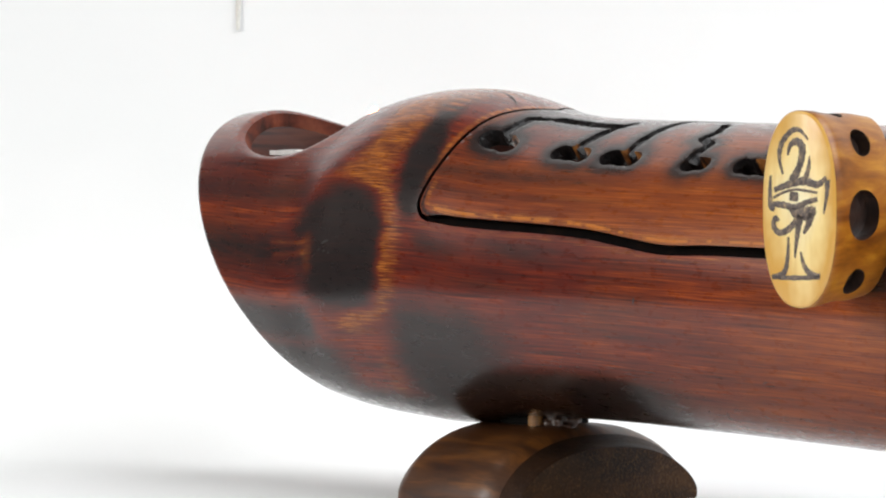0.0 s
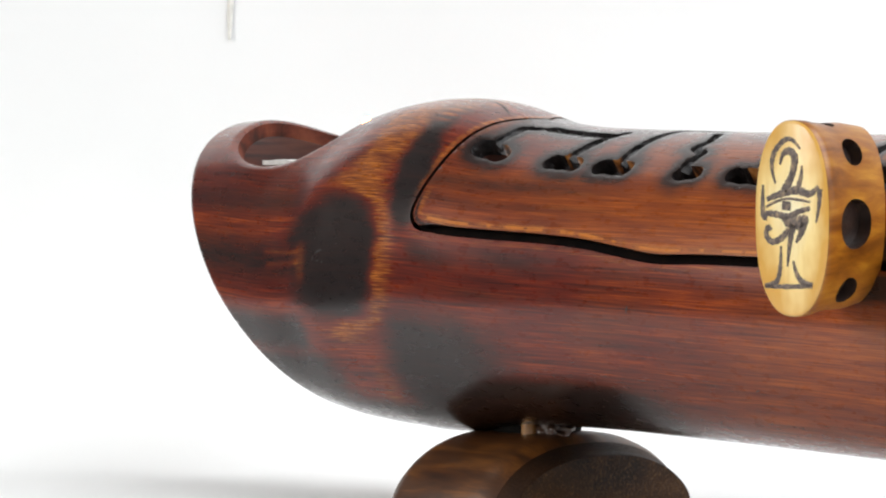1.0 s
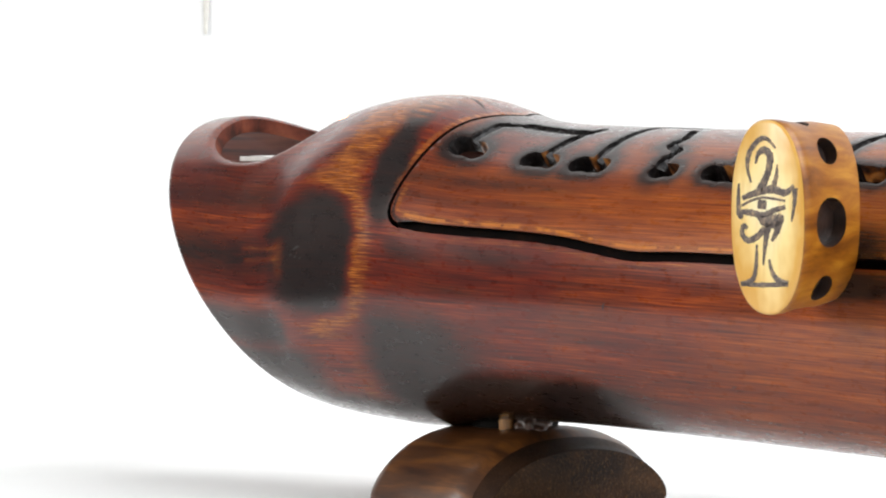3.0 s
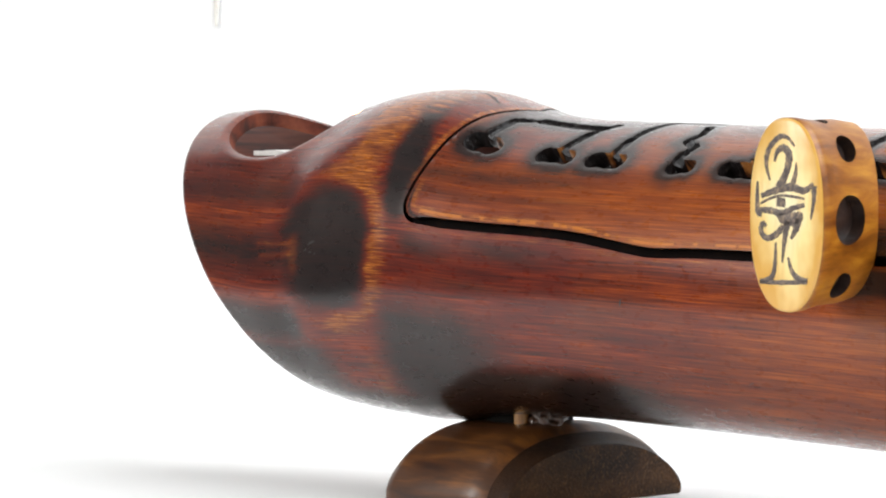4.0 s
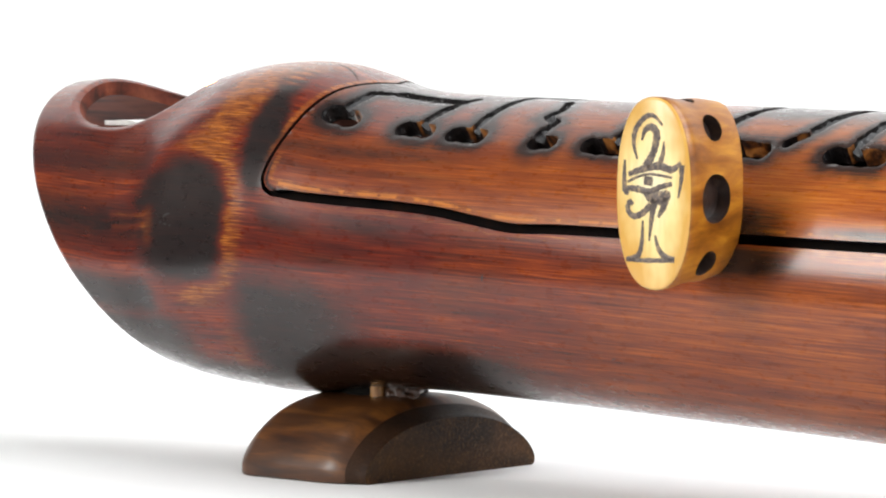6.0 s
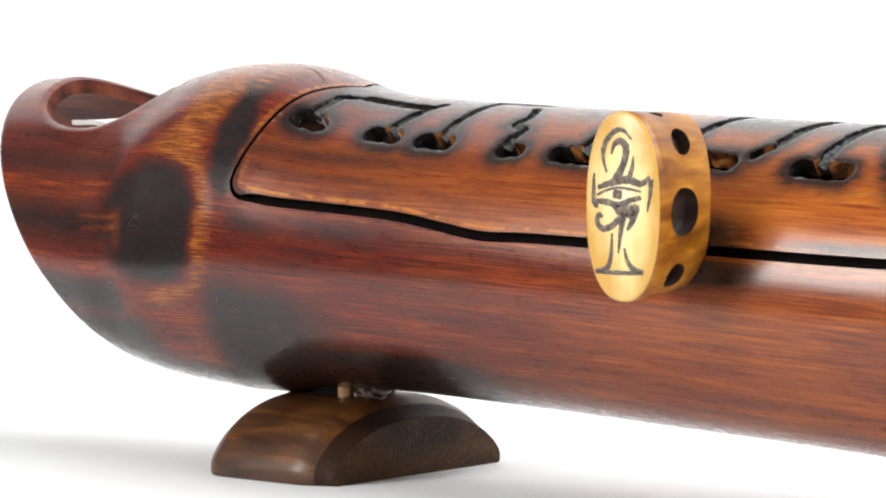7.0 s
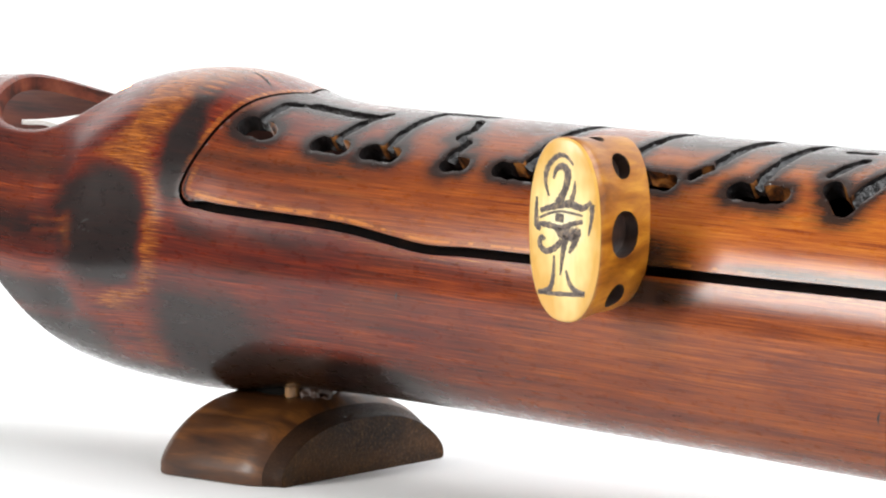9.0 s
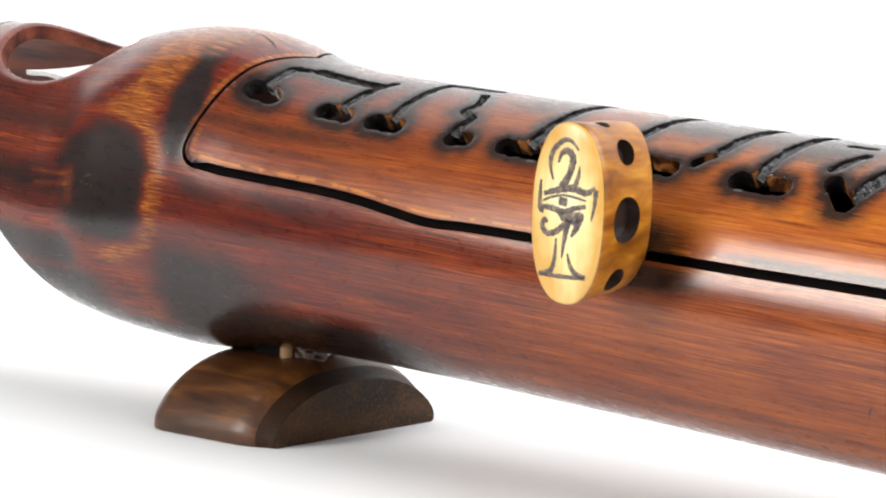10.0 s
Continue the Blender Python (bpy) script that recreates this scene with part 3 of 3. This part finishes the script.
def knob(parent):
    bm = bmesh.new()
    count, depth, rnd = 96, 18.5, 0.7
    rings = [(0.0, -rnd), (0.12, -0.62 * rnd), (0.45, -0.25 * rnd), (rnd, 0.0), (3.0, -0.1), (5.5, -0.5), (8.5, -0.75), (13, -0.7), (depth, -1.4)]
    rows = []
    for y, grow in rings:
        rows.append([bm.verts.new((x / 1000, y / 1000, z / 1000)) for x, z in (oval(k, count, grow + 0.3) for k in range(count))])
    for a, b in zip(rows, rows[1:]):
        for k in range(count):
            bm.faces.new((a[k], a[(k + 1) % count], b[(k + 1) % count], b[k])).material_index = 0
    bm.faces.ensure_lookup_table()
    for f in bm.faces[: 2 * count]:
        f.material_index = 1
    bm.faces.new(rows[0][::-1]).material_index = 1
    bm.faces.new(rows[-1])
    bmesh.ops.recalc_face_normals(bm, faces=bm.faces)
    body = part("knob", bm, (KNOB_SIDE, KNOB_FACE, HOLE), parent, "oval honey-coloured wooden knob with burnt holes round its rim")
    body.location = KNOB
    # burnt holes, drilled square to the rim
    cut = bmesh.new()
    for ang, r, deep in ((-2, 5.0, 9.0), (39.5, 2.9, 10.0), (-46, 2.95, 9.2), (82, 1.7, 8.6)):
        a = radians(ang)
        at = Vector((8.6 * math.copysign(abs(math.cos(a)) ** 0.85, math.cos(a)), deep, 18.2 * math.copysign(abs(math.sin(a)) ** 0.85, math.sin(a)))) / 1000
        out = Vector((at.x / 8.6**2, 0, at.z / 18.2**2)).normalized()
        turn = out.to_track_quat("Z", "Y").to_matrix().to_4x4()
        bmesh.ops.create_cone(cut, cap_ends=True, segments=40, radius1=r * 0.00085, radius2=r * 0.00103, depth=0.006,
                              matrix=Matrix.Translation(at - out * 0.0002) @ turn)
    mesh = bpy.data.meshes.new("drill")
    for f in cut.faces:
        f.material_index = 0
    cut.to_mesh(mesh)
    cut.free()
    mesh.materials.append(HOLE)
    tool = new("drill", mesh)
    tool.matrix_world = LEAN @ Matrix.Translation(KNOB)
    mod = body.modifiers.new("holes", "BOOLEAN")
    mod.operation, mod.object, mod.solver, mod.material_mode = "DIFFERENCE", tool, "EXACT", "TRANSFER"
    bpy.context.view_layer.update()
    done = bpy.data.meshes.new_from_object(body.evaluated_get(bpy.context.evaluated_depsgraph_get()))
    body.modifiers.clear()
    body.data = done
    done.set_sharp_from_angle(angle=radians(38))
    bpy.data.objects.remove(tool)
    return body


def stroke(bm, widths, *points):
    """A burnt line on the knob's face through the points (millimetres), its width running through widths."""
    pts = [Vector((p[0], 0, p[1])) for p in points]
    fine, n = [], len(pts)
    for i in range(n - 1):
        p0, p1, p2, p3 = pts[max(i - 1, 0)], pts[i], pts[i + 1], pts[min(i + 2, n - 1)]
        for k in range(6):
            s = k / 6
            fine.append(0.5 * (2 * p1 + (p2 - p0) * s + (2 * p0 - 5 * p1 + 4 * p2 - p3) * s * s + (3 * p1 - p0 - 3 * p2 + p3) * s**3))
    fine.append(pts[-1])
    rows = []
    for i, p in enumerate(fine):
        s = i / (len(fine) - 1) * (len(widths) - 1)
        j = min(int(s), len(widths) - 2)
        w = (widths[j] + (widths[j + 1] - widths[j]) * (s - j)) * (1 + 0.14 * math.sin(i * 2.3))
        d = (fine[min(i + 1, len(fine) - 1)] - fine[max(i - 1, 0)]).normalized()
        side = Vector((d.z, 0, -d.x)) * 1.06 * w / 2
        rows.append([bm.verts.new((p + side * e) / 1000 + Vector((0, -0.00009 if abs(e) == 1 else -0.00004, 0))) for e in (-1.25, -1, 1, 1.25)])
        for v in (rows[-1][0], rows[-1][3]):
            v.co.y = 0.00004
    for a, b in zip(rows, rows[1:]):
        for k in range(3):
            bm.faces.new((a[k], a[k + 1], b[k + 1], b[k]))


def engraving(parent):
    """The burnt sign on the face: a hooked loop over an eye with brow, curl and drips, on a splayed foot."""
    bm = bmesh.new()
    stroke(bm, (0.3, 0.9, 0.8, 0.3), (-5.0, 6.0), (-6.1, 8.8), (-5.8, 11.6), (-3.8, 14.0), (-1.8, 14.4), (0.3, 12.9))
    stroke(bm, (0.3, 1.0, 1.3, 1.1, 1.5), (-4.2, 9.6), (-3.7, 11.5), (-2.2, 12.3), (-0.9, 11.2), (-1.1, 8.6), (-1.8, 6.7), (-2.8, 4.8))
    stroke(bm, (0.2, 0.7, 1.0), (0.9, 10.0), (0.9, 7.9), (0.2, 5.5))
    stroke(bm, (0.7, 1.0, 1.2, 1.0, 0.5), (-6.8, 2.9), (-3.7, 4.2), (0.0, 5.3), (3.2, 5.0), (5.1, 6.6))
    stroke(bm, (0.3, 0.7, 1.0, 0.6), (-7.9, 5.5), (-7.8, 2.8), (-7.4, -0.1), (-6.4, -0.7))
    stroke(bm, (1.1, 0.7, 0.25), (5.3, 6.1), (5.5, 3.6), (5.1, -0.1))
    stroke(bm, (0.4, 0.4, 0.35, 0.4, 0.3), (-6.8, 1.5), (-4.8, 2.6), (-2.2, 3.5), (0.6, 3.6), (3.4, 3.5))
    stroke(bm, (0.7, 1.0, 0.9, 0.8, 0.6), (-6.9, 0.3), (-4.5, 0.4), (-1.7, 0.3), (0.9, 1.5), (3.5, 2.4))
    stroke(bm, (1.5, 1.7, 1.4), (-2.1, 1.4), (-2.1, 2.3), (-2.1, 3.1))
    stroke(bm, (0.8, 2.0, 1.9, 0.8), (-2.7, 0.0), (-0.7, -0.8), (2.0, -0.1), (2.5, 1.0))
    stroke(bm, (0.8, 1.0, 0.9, 0.9, 0.8, 0.5), (-1.2, -2.0), (-2.7, -3.8), (-4.9, -4.8), (-6.4, -3.7), (-6.1, -2.2), (-5.2, -2.7))
    stroke(bm, (1.3, 1.0, 0.6, 0.2), (-0.2, -1.0), (-0.6, -3.4), (-0.8, -6.5), (-0.9, -8.9))
    stroke(bm, (1.3, 1.1, 0.4), (2.4, -0.1), (1.8, -2.2), (0.8, -4.2))
    stroke(bm, (0.3, 0.7, 0.9, 0.6), (-2.7, -5.3), (-2.6, -9.1), (-3.2, -11.9), (-5.9, -13.1))
    stroke(bm, (0.3, 0.8, 1.0, 0.5), (0.4, -7.7), (1.5, -10.2), (3.2, -11.4), (5.3, -11.4))
    stroke(bm, (0.5, 0.7, 0.6), (-5.9, -13.2), (-0.8, -12.6), (5.2, -11.7))
    bmesh.ops.rotate(bm, verts=bm.verts, matrix=Matrix.Rotation(radians(4.6), 3, "Y"))
    bmesh.ops.translate(bm, verts=bm.verts, vec=(0.001, -0.00003, 0))
    part("engraving", bm, INK, parent, "dark burnt eye emblem")


engraving(knob(lid))

# ---- the half-round wooden stand with its peg ----
stand = empty("wooden_stand", pose(0.0027, -0.0005, 0), "dark brown half-round wooden stand on white paper", "stand")


def stand_block(parent):
    bm = bmesh.new()
    rows = []
    for x, shrink in ((-18, 2.6), (-17.6, 1.5), (-16.4, 0.5), (-14.5, 0.0), (-4, 0.0), (6, 0.0), (9, 0.15), (11.5, 0.9), (13.6, 2.3), (15.6, 3.9), (16.8, 4.5), (17.5, 4.7), (17.9, 5.0)):
        half, high, foot = 31.9 - shrink * 0.7, 17.7 - shrink, 3.0 - 0.25 * min(shrink, 4)
        row = [(-half + 1.0, 0.0), (-half + 0.25, 0.35), (-half, 1.0)]
        for k in range(37):
            y = -math.cos(math.pi * k / 36)
            row.append((half * y, foot + (high - foot) * (1 - abs(y) ** 2.4) ** 0.68))
        row += [(half, 1.0), (half - 0.25, 0.35), (half - 1.0, 0.0)]
        rows.append([bm.verts.new((x / 1000, y / 1000, z / 1000)) for y, z in row])
    for i, (a, b) in enumerate(zip(rows, rows[1:])):
        for k in range(len(a)):
            f = bm.faces.new((a[k], b[k], b[(k + 1) % len(a)], a[(k + 1) % len(a)]))
            f.material_index = 2 if i >= 8 else 0
    bm.faces.new(rows[0])
    bm.faces.new(rows[-1][::-1]).material_index = 1
    bmesh.ops.recalc_face_normals(bm, faces=bm.faces)
    ob = part("block", bm, (STAND, STAND_END, STAND_RIM), parent)
    ob.data.set_sharp_from_angle(angle=radians(40))


stand_block(stand)


def pillar(name, x, y, z0, z1, r, material, parent, label="", squash=1.0):
    """A short round piece with softened ends."""
    bm = bmesh.new()
    rows = []
    h = z1 - z0
    for s, g in ((0, 0.9), (0.08, 1.0), (0.5, 0.97), (0.92, 1.0), (1.0, 0.9)):
        rows.append([bm.verts.new(((x + r * g * math.cos(a)) / 1000, (y + r * g * squash * math.sin(a)) / 1000, (z0 + h * s) / 1000)) for a in (2 * math.pi * k / 28 for k in range(28))])
    for a, b in zip(rows, rows[1:]):
        for k in range(28):
            bm.faces.new((a[k], a[(k + 1) % 28], b[(k + 1) % 28], b[k]))
    bm.faces.new(rows[0][::-1])
    bm.faces.new(rows[-1])
    return part(name, bm, material, parent, label)


pillar("spacer", -3.5, 0.5, 15.0, 20.6, 11.5, SPACER, stand, "black burnt spacer", 0.8)
pillar("peg", 2.4, -7.8, 14.6, 20.8, 1.75, PALE_PEG, stand, "pale wooden peg")


def glue_blob(parent):
    """Set glue squeezed out beside the peg: a lumpy ragged bead."""
    bm = bmesh.new()
    bmesh.ops.create_icosphere(bm, subdivisions=4, radius=1.0)
    for v in bm.verts:
        n = noise.noise(v.co * 2.2) * 0.35 + noise.noise(v.co * 6.0) * 0.16
        v.co = Vector((6.2 + 4.4 * v.co.x * (1 + n), -3.8 + 3.6 * v.co.y * (1 + n), 17.6 + 3.3 * v.co.z * (1 + 0.6 * n))) / 1000
    part("glue", bm, GLUE, parent, "shiny set glue")


glue_blob(stand)

# ---- the incense on its plate inside the mouth, its tip alight ----
ASH = plain("pale_ash", (0.80, 0.79, 0.77), 0.85)
INCENSE = plain("incense_paste", (0.10, 0.055, 0.03), 0.9)
EMBER = Nodes("ember", 0.9, Emission_Color=(1.0, 0.22, 0.06, 1), Emission_Strength=40.0).mat


def incense_plate():
    """A thin pale plate wedged across the tube under the hole, its edges a little curled."""
    bm = bmesh.new()
    rows = []
    for i in range(15):
        x = -76.0 + 2.8 * i
        wide = 18.0 - 0.1 * abs(i - 7) ** 1.3
        row = []
        for side in (1, -1):
            for k in range(13):
                e = (k / 6 - 1) * side
                z = 22.6 + 0.5 * e * e + 0.25 * math.sin(0.5 * x + 2 * e) + (0.55 if side > 0 else -0.55)
                row.append(bm.verts.new((x / 1000, wide * e / 1000, z / 1000)))
        rows.append(row)
    for a, b in zip(rows, rows[1:]):
        for k in range(26):
            bm.faces.new((a[k], a[(k + 1) % 26], b[(k + 1) % 26], b[k]))
    bm.faces.new(rows[0][::-1])
    bm.faces.new(rows[-1])
    bmesh.ops.recalc_face_normals(bm, faces=bm.faces)
    ob = part("incense_plate", bm, ASH)
    ob.matrix_world = LEAN
    ob.data.set_sharp_from_angle(angle=radians(40))
    return tagged(ob, "thin pale ash-covered plate inside the burner's mouth", "incense plate")


incense_plate()
incense = empty("incense_cone", LEAN @ Matrix.Translation((-0.0475, -0.0085, 0.0231)), "small brown incense cone with a glowing ember tip", "incense cone")


def cone_piece(name, rings, material, parent, label):
    bm = bmesh.new()
    rows = []
    for z, r in rings:
        rows.append([bm.verts.new((r * (1 + 0.06 * math.sin(5 * a + z)) * math.cos(a) / 1000, r * math.sin(a) / 1000, z / 1000)) for a in (2 * math.pi * k / 20 for k in range(20))])
    for a, b in zip(rows, rows[1:]):
        for k in range(20):
            bm.faces.new((a[k], a[(k + 1) % 20], b[(k + 1) % 20], b[k]))
    bm.faces.new(rows[0][::-1])
    bm.faces.new(rows[-1])
    part(name, bm, material, parent, label)


cone_piece("body", ((0, 3.2), (0.4, 3.4), (4, 2.5), (7.8, 1.7)), INCENSE, incense, "brown incense paste")
cone_piece("ember", ((7.8, 1.7), (9.0, 1.5), (10.2, 1.0), (10.8, 0.3)), EMBER, incense, "glowing orange-red ember")
